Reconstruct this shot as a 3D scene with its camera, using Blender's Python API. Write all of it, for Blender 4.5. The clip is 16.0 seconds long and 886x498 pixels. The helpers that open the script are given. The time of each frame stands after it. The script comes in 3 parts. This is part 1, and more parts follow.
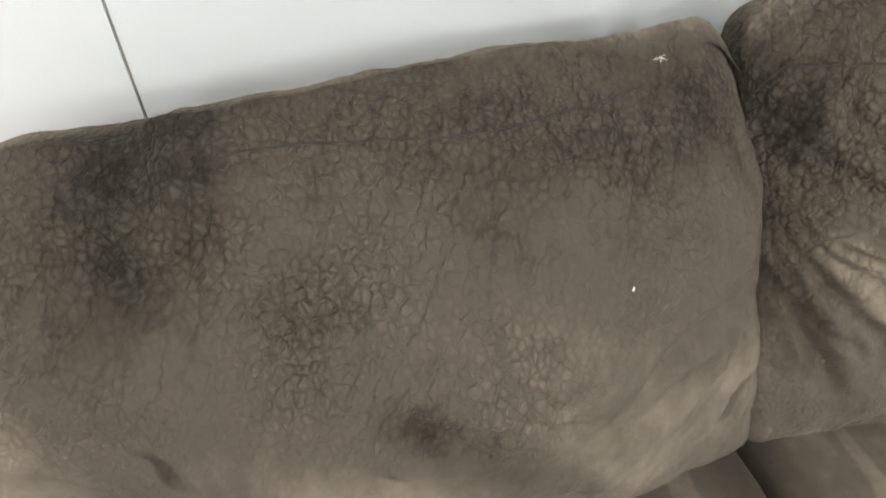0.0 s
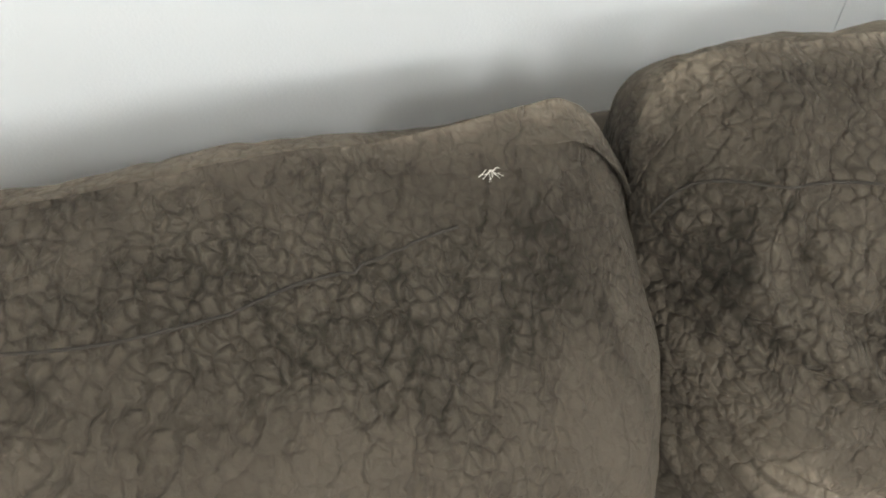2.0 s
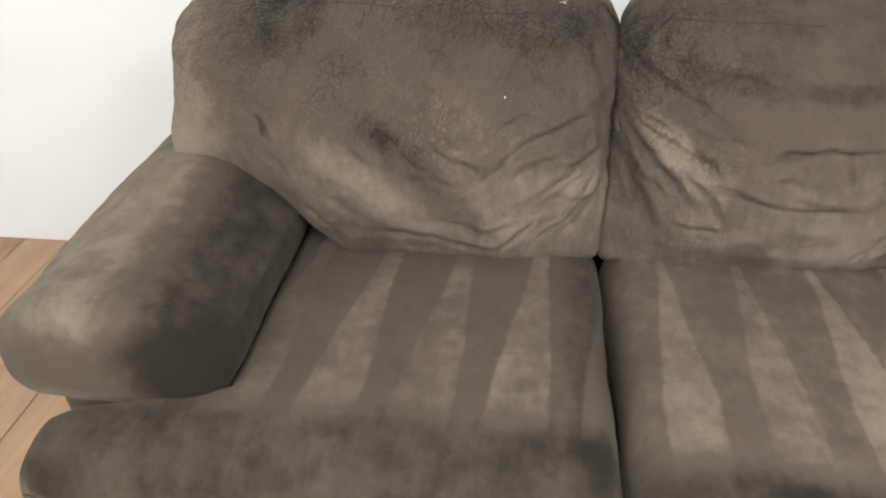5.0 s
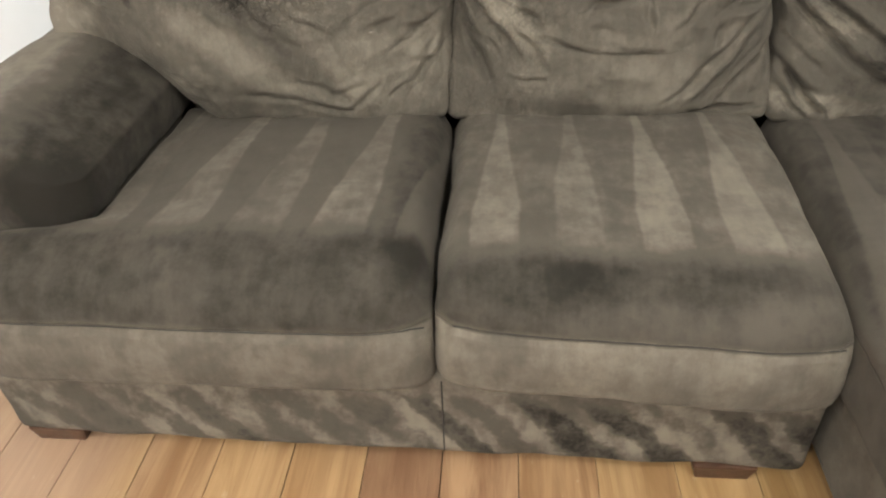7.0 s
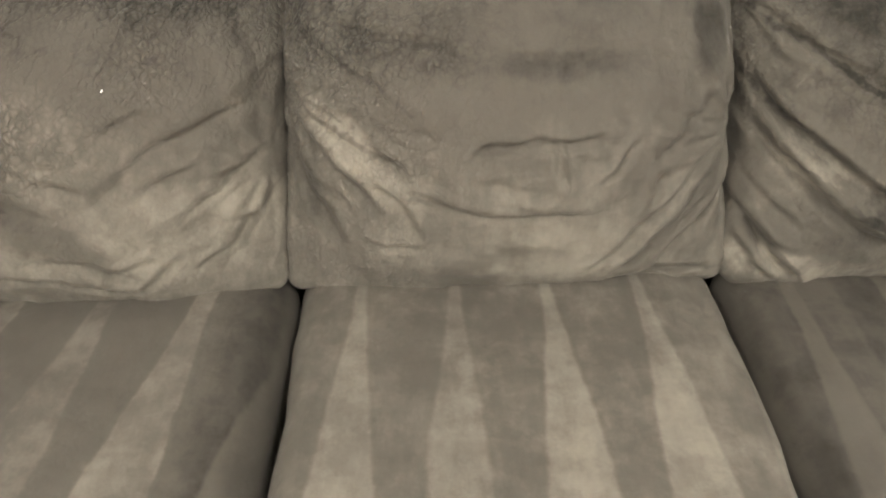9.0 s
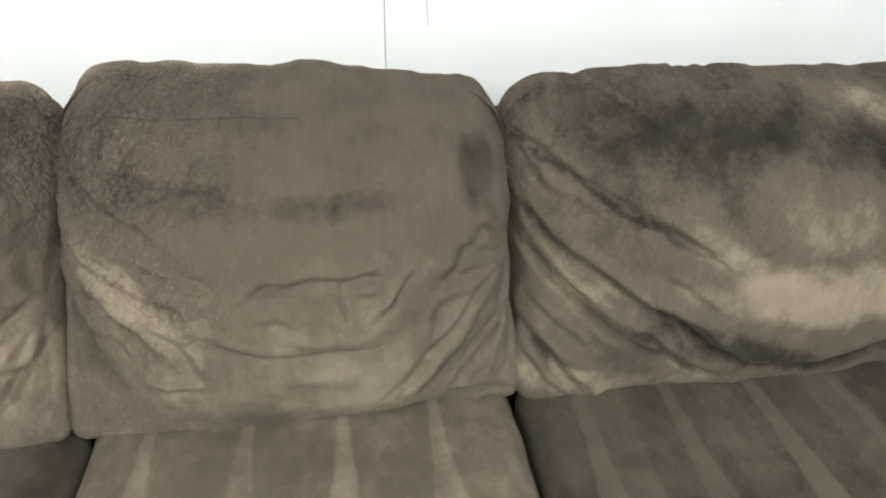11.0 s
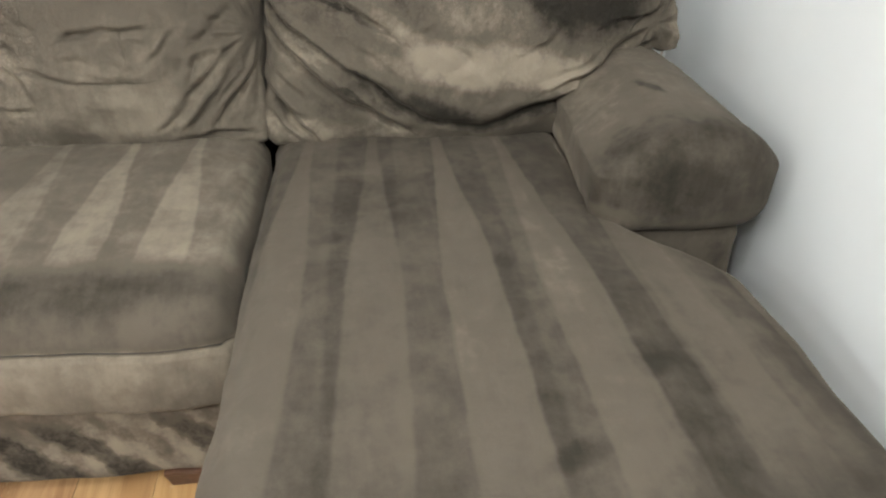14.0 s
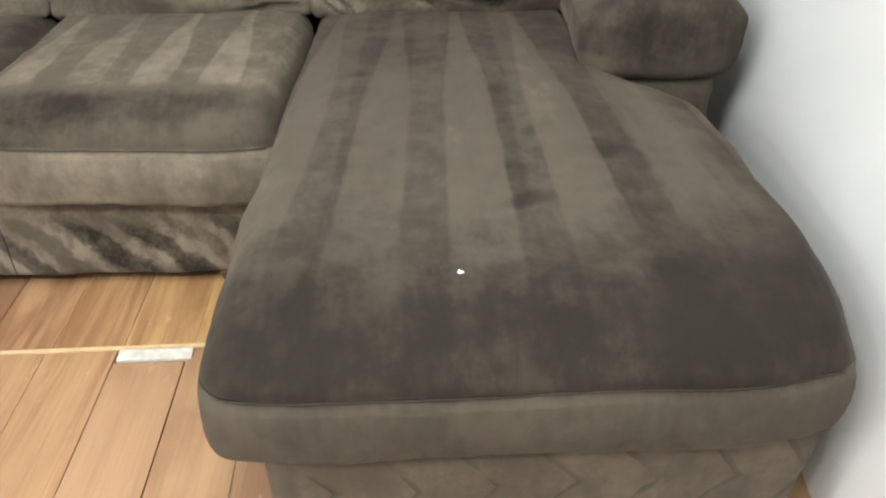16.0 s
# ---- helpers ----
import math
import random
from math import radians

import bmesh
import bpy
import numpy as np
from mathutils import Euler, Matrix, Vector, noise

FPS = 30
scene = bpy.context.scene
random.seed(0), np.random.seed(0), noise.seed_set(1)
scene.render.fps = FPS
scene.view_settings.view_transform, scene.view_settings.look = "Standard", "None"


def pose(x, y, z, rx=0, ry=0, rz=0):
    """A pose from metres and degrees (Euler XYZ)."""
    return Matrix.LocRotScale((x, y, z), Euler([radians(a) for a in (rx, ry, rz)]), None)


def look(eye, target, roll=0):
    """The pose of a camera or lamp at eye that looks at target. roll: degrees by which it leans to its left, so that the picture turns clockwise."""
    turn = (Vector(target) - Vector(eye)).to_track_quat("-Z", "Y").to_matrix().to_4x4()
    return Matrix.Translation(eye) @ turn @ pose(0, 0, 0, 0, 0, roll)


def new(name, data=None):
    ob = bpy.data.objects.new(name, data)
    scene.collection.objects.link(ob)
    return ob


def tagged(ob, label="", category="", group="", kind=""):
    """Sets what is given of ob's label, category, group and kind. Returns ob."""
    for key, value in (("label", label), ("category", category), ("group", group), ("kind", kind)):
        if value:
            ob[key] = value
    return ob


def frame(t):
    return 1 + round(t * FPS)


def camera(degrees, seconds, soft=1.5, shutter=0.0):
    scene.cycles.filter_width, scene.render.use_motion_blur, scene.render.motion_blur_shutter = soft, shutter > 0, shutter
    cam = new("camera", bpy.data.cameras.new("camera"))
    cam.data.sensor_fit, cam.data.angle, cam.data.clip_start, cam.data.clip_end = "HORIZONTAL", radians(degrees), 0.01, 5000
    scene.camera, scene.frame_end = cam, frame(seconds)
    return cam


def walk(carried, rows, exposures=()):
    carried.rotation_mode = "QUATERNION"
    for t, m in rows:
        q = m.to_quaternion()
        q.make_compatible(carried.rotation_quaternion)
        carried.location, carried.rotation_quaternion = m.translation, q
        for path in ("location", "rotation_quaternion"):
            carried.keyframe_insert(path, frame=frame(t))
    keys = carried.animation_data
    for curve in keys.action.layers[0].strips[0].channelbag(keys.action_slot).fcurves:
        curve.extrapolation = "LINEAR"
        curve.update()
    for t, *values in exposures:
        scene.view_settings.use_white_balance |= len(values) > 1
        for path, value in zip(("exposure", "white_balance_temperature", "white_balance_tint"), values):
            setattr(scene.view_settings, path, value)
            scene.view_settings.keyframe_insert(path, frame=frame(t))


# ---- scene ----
cam = camera(63.3, 16.0, 2.0)
PATH = [
    (0, (-0.475, -0.403, 1.373), (-0.181, 1.015, -0.007), -2.3),
    (0.5, (-0.419, -0.297, 1.368), (-0.087, 1.099, -0.025), -0.6),
    (1, (-0.333, -0.229, 1.34), (-0.006, 1.214, -0.006), -1.5),
    (1.5, (-0.261, -0.155, 1.301), (0.087, 1.266, -0.062), -1.0),
    (2, (-0.214, -0.106, 1.269), (0.172, 1.272, -0.129), 0.3),
    (2.5, (-0.222, -0.14, 1.283), (0.173, 1.232, -0.118), 1.3),
    (3, (-0.289, -0.308, 1.339), (0.059, 1.151, 0.015), 1.2),
    (3.5, (-0.32, -0.574, 1.361), (-0.115, 1.016, 0.165), -0.3),
    (4, (-0.294, -0.802, 1.391), (-0.263, 0.843, 0.255), -0.2),
    (4.2, (-0.254, -0.903, 1.397), (-0.279, 0.747, 0.267), 0.3),
    (6.3, (-0.046, -1.592, 1.257), (-0.334, 0.062, 0.169), -2.7),
    (6.5, (0.006, -1.583, 1.244), (-0.236, 0.059, 0.128), -2.5),
    (7, (0.149, -1.536, 1.23), (-0.003, 0.077, 0.057), -2.3),
    (7.5, (0.233, -1.454, 1.23), (0.149, 0.134, 0.018), -2.0),
    (8, (0.236, -1.233, 1.218), (0.22, 0.342, -0.014), -1.7),
    (8.5, (0.217, -1.046, 1.246), (0.238, 0.524, 0.007), -1.4),
    (9, (0.261, -0.902, 1.268), (0.305, 0.685, 0.051), -0.4),
    (9.2, (0.298, -0.845, 1.283), (0.335, 0.756, 0.085), -0.3),
    (11.3, (0.529, -0.903, 1.344), (0.859, 0.805, 0.359), 1.1),
    (11.5, (0.59, -0.968, 1.339), (0.937, 0.756, 0.387), 1.0),
    (12, (0.754, -1.071, 1.326), (1.152, 0.658, 0.404), 1.5),
    (12.5, (0.901, -1.186, 1.303), (1.259, 0.547, 0.371), 1.7),
    (13, (0.919, -1.329, 1.27), (1.233, 0.406, 0.325), 1.6),
    (13.5, (0.905, -1.524, 1.259), (1.2, 0.174, 0.244), 1.7),
    (14, (0.913, -1.671, 1.219), (1.199, -0.001, 0.156), 2.2),
    (14.5, (0.958, -1.838, 1.207), (1.204, -0.196, 0.092), 2.6),
    (15, (0.993, -1.975, 1.186), (1.183, -0.346, 0.041), 2.2),
    (15.5, (1.0, -2.021, 1.143), (1.139, -0.397, -0.016), 1.3),
    (16, (0.989, -2.08, 1.124), (1.107, -0.448, -0.026), 0.5),
]
EXPOSURES = [(0.0, -0.14), (2.0, -0.12), (3.5, -0.02), (6.5, -0.26), (7.3, 0.02), (8.0, 0.34), (8.6, 0.36), (9.2, 0.33), (11.3, 0.1), (12.5, 0.0), (14.0, 0.0), (15.0, -0.02), (16.0, -0.02)]
walk(cam, [(t, look(eye, target, roll)) for t, eye, target, roll in PATH], EXPOSURES)

# ---- light ----
world = bpy.data.worlds.new("world")
scene.world = world
world.use_nodes = True
world.node_tree.nodes["Background"].inputs[0].default_value = (0.9, 0.95, 1.0, 1)
world.node_tree.nodes["Background"].inputs[1].default_value = 0.3


def bulb(x, y, z, watts, radius, colour):
    data = bpy.data.lights.new("bulb_light", "POINT")
    data.energy, data.shadow_soft_size, data.color = watts, radius, colour
    ob = new("bulb_light", data)
    ob.location = (x, y, z)
    return ob


# first three placed from the wall shadows; the fourth is added fill light
LAMPS = [(0.02, -2.72, 2.30), (-0.72, -2.65, 2.30), (-2.10, -2.50, 2.30), (1.00, -1.70, 2.30)]
WATTS = [80.0, 62.0, 105.0, 62.0]
for (lx, ly, lz), watts in zip(LAMPS, WATTS):
    bulb(lx, ly, lz, watts, 0.09, (0.955, 0.985, 0.958))


# ---- node arithmetic ----
class S:
    """A shader value with arithmetic."""
    tree = None

    def __init__(self, socket):
        self.socket = socket

    def __add__(self, o): return op("ADD", self, o)
    def __radd__(self, o): return op("ADD", o, self)
    def __sub__(self, o): return op("SUBTRACT", self, o)
    def __rsub__(self, o): return op("SUBTRACT", o, self)
    def __mul__(self, o): return op("MULTIPLY", self, o)
    def __rmul__(self, o): return op("MULTIPLY", o, self)
    def __truediv__(self, o): return op("DIVIDE", self, o)
    def __neg__(self): return op("MULTIPLY", self, -1.0)


def put_in(socket, value):
    if isinstance(value, S):
        S.tree.links.new(value.socket, socket)
    else:
        socket.default_value = value


def op(kind, *args):
    node = S.tree.nodes.new("ShaderNodeMath")
    node.operation = kind
    for i, a in enumerate(args):
        put_in(node.inputs[i], a)
    return S(node.outputs[0])


def smooth(v, lo, hi, a=0.0, b=1.0):
    node = S.tree.nodes.new("ShaderNodeMapRange")
    node.interpolation_type = "SMOOTHSTEP"
    put_in(node.inputs[0], v)
    for i, k in enumerate((lo, hi, a, b)):
        put_in(node.inputs[i + 1], k)
    return S(node.outputs[0])


def xyz(vec):
    node = S.tree.nodes.new("ShaderNodeSeparateXYZ")
    S.tree.links.new(vec.socket, node.inputs[0])
    return [S(o) for o in node.outputs]


def vec3(x, y, z):
    node = S.tree.nodes.new("ShaderNodeCombineXYZ")
    for i, k in enumerate((x, y, z)):
        put_in(node.inputs[i], k)
    return S(node.outputs[0])


def noise3(vec, scale, detail=3.0, rough=0.55, distortion=0.0):
    node = S.tree.nodes.new("ShaderNodeTexNoise")
    put_in(node.inputs["Vector"], vec)
    node.inputs["Scale"].default_value = scale
    node.inputs["Detail"].default_value = detail
    node.inputs["Roughness"].default_value = rough
    node.inputs["Distortion"].default_value = distortion
    return S(node.outputs["Fac"]), S(node.outputs["Color"])


def cells(vec, scale, feature="DISTANCE_TO_EDGE"):
    node = S.tree.nodes.new("ShaderNodeTexVoronoi")
    node.feature = feature
    put_in(node.inputs["Vector"], vec)
    node.inputs["Scale"].default_value = scale
    return S(node.outputs["Distance"])


def vmath(kind, a, b):
    node = S.tree.nodes.new("ShaderNodeVectorMath")
    node.operation = kind
    put_in(node.inputs[0], a)
    if kind == "SCALE":
        put_in(node.inputs["Scale"], b)
    else:
        put_in(node.inputs[1], b)
    return S(node.outputs[0])


def zxx(vec):
    """The height of a point in all three places, to shear by."""
    _, _, z = xyz(vec)
    node = S.tree.nodes.new("ShaderNodeCombineXYZ")
    for k in range(3):
        put_in(node.inputs[k], z)
    return S(node.outputs[0])


def mix_colour(f, a, b):
    node = S.tree.nodes.new("ShaderNodeMix")
    node.data_type, node.clamp_factor = "RGBA", True
    put_in(node.inputs[0], f)
    put_in(node.inputs[6], a if isinstance(a, S) else (*a, 1))
    put_in(node.inputs[7], b if isinstance(b, S) else (*b, 1))
    return S(node.outputs[2])


def bump(height, strength, distance, normal=None):
    node = S.tree.nodes.new("ShaderNodeBump")
    node.inputs["Strength"].default_value = strength
    node.inputs["Distance"].default_value = distance
    put_in(node.inputs["Height"], height)
    if normal:
        put_in(node.inputs["Normal"], normal)
    return S(node.outputs[0])


def begin(name):
    """A new material: its Principled node and the object's own coordinates."""
    mat = bpy.data.materials.new(name)
    mat.use_nodes = True
    S.tree = mat.node_tree
    shader = mat.node_tree.nodes["Principled BSDF"]
    where = S(mat.node_tree.nodes.new("ShaderNodeTexCoord").outputs["Object"])
    return mat, shader, where


def blob(x, z, cx, cz, rx, rz, turn=0.0, soft=0.95):
    """1 inside an ellipse about (cx, cz), fading to 0 outside."""
    c, s = math.cos(radians(turn)), math.sin(radians(turn))
    dx, dz = x - cx, z - cz
    a = (dx * c + dz * s) * (1 / rx)
    b = (dz * c - dx * s) * (1 / rz)
    return smooth(a * a + b * b, 1.0 + soft, max(0.0, 1.0 - soft))


def stripes(x, y, x0, period, slant, y_tip, y_wide, narrow, wide):
    """Vacuum marks: wedges that open towards the front, 1 on the raised nap."""
    u = (x - x0 + (y - y_tip) * slant) / period
    f = op("ABSOLUTE", op("FRACT", u) - 0.5)
    t = smooth(y, y_tip, y_wide)
    edge = (narrow + t * (wide - narrow)) * 0.5
    lit = smooth(f - edge, 0.03, -0.03)
    pick = S.tree.nodes.new("ShaderNodeTexWhiteNoise")
    pick.noise_dimensions = "1D"
    put_in(pick.inputs["W"], op("FLOOR", u))
    return lit * (0.55 + 0.45 * S(pick.outputs["Value"]))


DARK, MID, LIGHT = (0.0185, 0.0153, 0.0118), (0.077, 0.0645, 0.0505), (0.200, 0.168, 0.130)


def fabric(name, nap, crackle=None, seam=None, sheen=0.07, wander=0.045, blotch=1.0):
    """Brown microfibre suede. nap(x, y, z): brushed marks and any painted shading, -1 dark to 1 light; crackle(x, y,
    z): how wrinkled the skin is, in bump and in painted shade.
    """
    mat, shader, p = begin(name)
    warp = vmath("SCALE", vmath("SUBTRACT", noise3(p, 9.0, 3.0)[1], (0.5, 0.5, 0.5)), wander)
    fine = vmath("SCALE", vmath("SUBTRACT", noise3(p, 55.0, 2.0)[1], (0.5, 0.5, 0.5)), wander * 0.25)
    q = vmath("ADD", vmath("ADD", p, warp), fine)
    x, y, z = xyz(q)
    cloud = noise3(p, 5.5, 4.0, 0.6)[0]
    mottle = noise3(p, 26.0, 4.0, 0.65)[0]
    streak = noise3(vmath("MULTIPLY", p, (60.0, 14.0, 14.0)), 1.0, 3.0)[0]
    fuzz = noise3(p, 900.0, 2.0)[0]
    brushed = noise3(vmath("MULTIPLY", p, (1.0, 1.0, 0.8)), 11.0, 5.0, 0.66)[0]
    n = nap(x, y, z) + blotch * ((cloud - 0.5) * 1.15 + (smooth(brushed, 0.42, 0.60) - 0.5) * 0.30 + (mottle - 0.5) * 0.9) + (streak - 0.5) * 0.3
    height = (mottle - 0.5) * 0.0022 + (fuzz - 0.5) * 0.0004
    if crackle:
        amount = crackle(x, y, z)
        pw = vmath("ADD", p, vmath("SCALE", vmath("SUBTRACT", noise3(p, 45.0, 3.0)[1], (0.5, 0.5, 0.5)), 0.016))
        grid = vmath("MULTIPLY", pw, (1.0, 0.8, 0.78))
        core, rim = cells(grid, 108.0, "F1"), cells(grid, 108.0)
        fine_core = cells(grid, 190.0, "F1")
        patch = smooth(noise3(p, 6.0, 3.0)[0], 0.34, 0.64, 0.30, 0.9)
        shear = vmath("MULTIPLY", vmath("ADD", pw, vmath("SCALE", vmath("MULTIPLY", zxx(pw), (0.7, 0.0, 0.0)), -1.0)), (30.0, 14.0, 11.0))
        crease = smooth(op("ABSOLUTE", noise3(shear, 1.0, 3.0, 0.55)[0] - 0.5), 0.05, 0.0)
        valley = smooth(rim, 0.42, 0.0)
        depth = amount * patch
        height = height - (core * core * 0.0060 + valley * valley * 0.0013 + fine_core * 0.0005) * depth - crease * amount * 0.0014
        # shade of the valleys and creases painted into the colour, domes left lighter
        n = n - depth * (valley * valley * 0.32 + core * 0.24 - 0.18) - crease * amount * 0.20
    if seam:
        line = seam(*xyz(p))
        height = height - line * 0.0015
        n = n - line * 0.45
    colour = mix_colour(smooth(n, -1.0, 0.0), DARK, MID)
    colour = mix_colour(smooth(n, 0.0, 1.0), colour, LIGHT)
    put_in(shader.inputs["Base Color"], colour)
    shader.inputs["Roughness"].default_value = 0.92
    shader.inputs["Specular IOR Level"].default_value = 0.15
    shader.inputs["Sheen Weight"].default_value = sheen
    shader.inputs["Sheen Roughness"].default_value = 0.45
    shader.inputs["Sheen Tint"].default_value = (1.0, 0.88, 0.74, 1)
    put_in(shader.inputs["Normal"], bump(height, 1.0, 1.0))
    return mat


def line_mask(d, width):
    return smooth(op("ABSOLUTE", d), width, 0.0)


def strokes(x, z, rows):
    """Fold shade and lit lips painted over pressed pile: rows of (x0, z0, x1, z1, half width, amount)."""
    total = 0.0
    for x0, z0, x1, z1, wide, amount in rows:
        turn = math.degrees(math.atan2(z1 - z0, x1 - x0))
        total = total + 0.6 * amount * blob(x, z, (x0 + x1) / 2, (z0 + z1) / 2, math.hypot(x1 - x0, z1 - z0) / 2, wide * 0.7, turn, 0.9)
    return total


# brushed marks of each cushion, with shading painted in
def nap_shade_back_one(x, y, z):
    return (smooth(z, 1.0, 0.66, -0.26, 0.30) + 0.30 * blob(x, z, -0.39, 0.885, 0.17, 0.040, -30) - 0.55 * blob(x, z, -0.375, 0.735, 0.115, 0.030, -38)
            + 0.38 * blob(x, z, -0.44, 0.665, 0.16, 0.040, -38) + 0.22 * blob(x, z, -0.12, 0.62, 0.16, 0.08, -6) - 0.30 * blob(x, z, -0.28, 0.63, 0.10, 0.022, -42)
            # shade along the folds, painted over the pressed pile
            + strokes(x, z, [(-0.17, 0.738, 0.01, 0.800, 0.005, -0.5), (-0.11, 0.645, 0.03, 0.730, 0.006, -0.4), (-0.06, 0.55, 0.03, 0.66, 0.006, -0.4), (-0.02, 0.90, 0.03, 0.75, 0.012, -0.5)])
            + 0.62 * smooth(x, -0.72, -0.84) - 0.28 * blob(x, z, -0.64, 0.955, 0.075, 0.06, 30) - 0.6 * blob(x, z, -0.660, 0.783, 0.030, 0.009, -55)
            # last term paints the light caught by the upward-facing top edge
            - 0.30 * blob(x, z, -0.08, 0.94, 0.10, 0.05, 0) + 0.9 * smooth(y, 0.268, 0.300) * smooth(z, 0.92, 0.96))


def nap_shade_back_two(x, y, z):
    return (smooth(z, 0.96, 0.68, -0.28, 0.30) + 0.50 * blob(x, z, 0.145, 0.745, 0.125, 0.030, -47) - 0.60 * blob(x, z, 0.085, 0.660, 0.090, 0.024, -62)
            # patch at x 0.075: shadow of the groove between cushions, painted in
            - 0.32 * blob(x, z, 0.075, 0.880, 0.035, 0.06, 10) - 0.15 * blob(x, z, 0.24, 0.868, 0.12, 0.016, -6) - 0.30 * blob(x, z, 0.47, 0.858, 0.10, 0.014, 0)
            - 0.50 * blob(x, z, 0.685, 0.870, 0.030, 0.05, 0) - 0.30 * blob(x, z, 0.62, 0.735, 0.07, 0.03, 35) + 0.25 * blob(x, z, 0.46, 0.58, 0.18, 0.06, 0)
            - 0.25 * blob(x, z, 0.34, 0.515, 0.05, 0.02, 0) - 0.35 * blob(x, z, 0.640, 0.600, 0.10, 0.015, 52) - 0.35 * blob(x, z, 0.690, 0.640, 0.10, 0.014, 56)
            # fold shade painted together with pressed pile
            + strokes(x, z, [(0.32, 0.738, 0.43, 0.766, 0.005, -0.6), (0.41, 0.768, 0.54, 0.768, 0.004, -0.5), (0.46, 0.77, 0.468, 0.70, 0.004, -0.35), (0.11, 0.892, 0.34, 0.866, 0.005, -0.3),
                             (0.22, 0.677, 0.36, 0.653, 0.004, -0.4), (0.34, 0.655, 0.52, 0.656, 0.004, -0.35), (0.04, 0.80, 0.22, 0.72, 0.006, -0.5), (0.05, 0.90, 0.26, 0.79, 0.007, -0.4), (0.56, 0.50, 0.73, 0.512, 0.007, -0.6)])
            # top edge painted pale for the light it catches
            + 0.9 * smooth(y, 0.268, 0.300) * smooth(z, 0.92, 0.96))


def nap_shade_back_three(x, y, z):
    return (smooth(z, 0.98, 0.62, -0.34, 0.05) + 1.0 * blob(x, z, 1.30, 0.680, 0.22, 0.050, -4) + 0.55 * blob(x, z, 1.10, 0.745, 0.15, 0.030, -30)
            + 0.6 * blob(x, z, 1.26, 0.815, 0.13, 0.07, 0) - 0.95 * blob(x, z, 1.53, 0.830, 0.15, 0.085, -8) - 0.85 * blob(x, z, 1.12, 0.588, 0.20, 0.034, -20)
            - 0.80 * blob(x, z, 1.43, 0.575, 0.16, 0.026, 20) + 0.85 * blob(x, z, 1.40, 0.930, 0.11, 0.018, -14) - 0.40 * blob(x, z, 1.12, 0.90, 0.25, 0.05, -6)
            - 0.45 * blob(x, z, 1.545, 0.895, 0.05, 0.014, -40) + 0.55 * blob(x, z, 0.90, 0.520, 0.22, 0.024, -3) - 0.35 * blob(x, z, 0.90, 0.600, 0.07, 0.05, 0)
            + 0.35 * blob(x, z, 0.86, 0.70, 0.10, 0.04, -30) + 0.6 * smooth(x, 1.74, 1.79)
            # dark strokes paint the shade in the folds, pale ones their lit lips
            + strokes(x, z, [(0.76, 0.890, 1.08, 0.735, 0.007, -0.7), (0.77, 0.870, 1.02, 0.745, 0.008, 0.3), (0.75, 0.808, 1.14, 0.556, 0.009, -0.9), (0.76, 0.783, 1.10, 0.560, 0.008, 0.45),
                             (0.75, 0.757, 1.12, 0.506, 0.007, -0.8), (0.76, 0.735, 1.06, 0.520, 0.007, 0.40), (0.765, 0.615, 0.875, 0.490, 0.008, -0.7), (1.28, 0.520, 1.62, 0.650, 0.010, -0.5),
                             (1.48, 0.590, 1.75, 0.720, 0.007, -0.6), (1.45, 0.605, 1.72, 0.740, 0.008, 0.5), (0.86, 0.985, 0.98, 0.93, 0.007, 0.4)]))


def crackle_high(x, y, z):
    return op("MAXIMUM", smooth(z, 0.72, 0.95, 0.15, 0.9), blob(x, z, -0.45, 0.87, 0.22, 0.10, -30))


def crackle_left(x, y, z):
    return smooth(z, 0.60, 0.90, 0.3, 1.0) * smooth(x, 0.42, 0.12, 0.12, 1.0)


def crackle_some(x, y, z):
    return smooth(z, 0.60, 0.92, 0.12, 0.45)


def nap_shade_seat_one(x, y, z):
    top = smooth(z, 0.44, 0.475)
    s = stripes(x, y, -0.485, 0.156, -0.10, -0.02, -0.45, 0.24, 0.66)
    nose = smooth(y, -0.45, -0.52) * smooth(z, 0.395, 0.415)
    # stripes are nap; dark roll, pale boxing and dark right edge are painted shading
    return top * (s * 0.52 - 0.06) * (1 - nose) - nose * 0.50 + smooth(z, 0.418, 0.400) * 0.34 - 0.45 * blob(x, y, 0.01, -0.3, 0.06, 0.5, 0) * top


def nap_shade_seat_two(x, y, z):
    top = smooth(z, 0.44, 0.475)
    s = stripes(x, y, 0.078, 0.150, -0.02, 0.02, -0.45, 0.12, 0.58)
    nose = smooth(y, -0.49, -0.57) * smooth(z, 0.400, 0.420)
    # over the stripes, the darker roll and paler boxing put front shading into the colour
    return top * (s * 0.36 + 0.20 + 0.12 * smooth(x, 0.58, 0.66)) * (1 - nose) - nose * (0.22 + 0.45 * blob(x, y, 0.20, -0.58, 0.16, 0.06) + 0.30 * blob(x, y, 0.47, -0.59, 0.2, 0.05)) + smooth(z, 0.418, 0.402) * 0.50


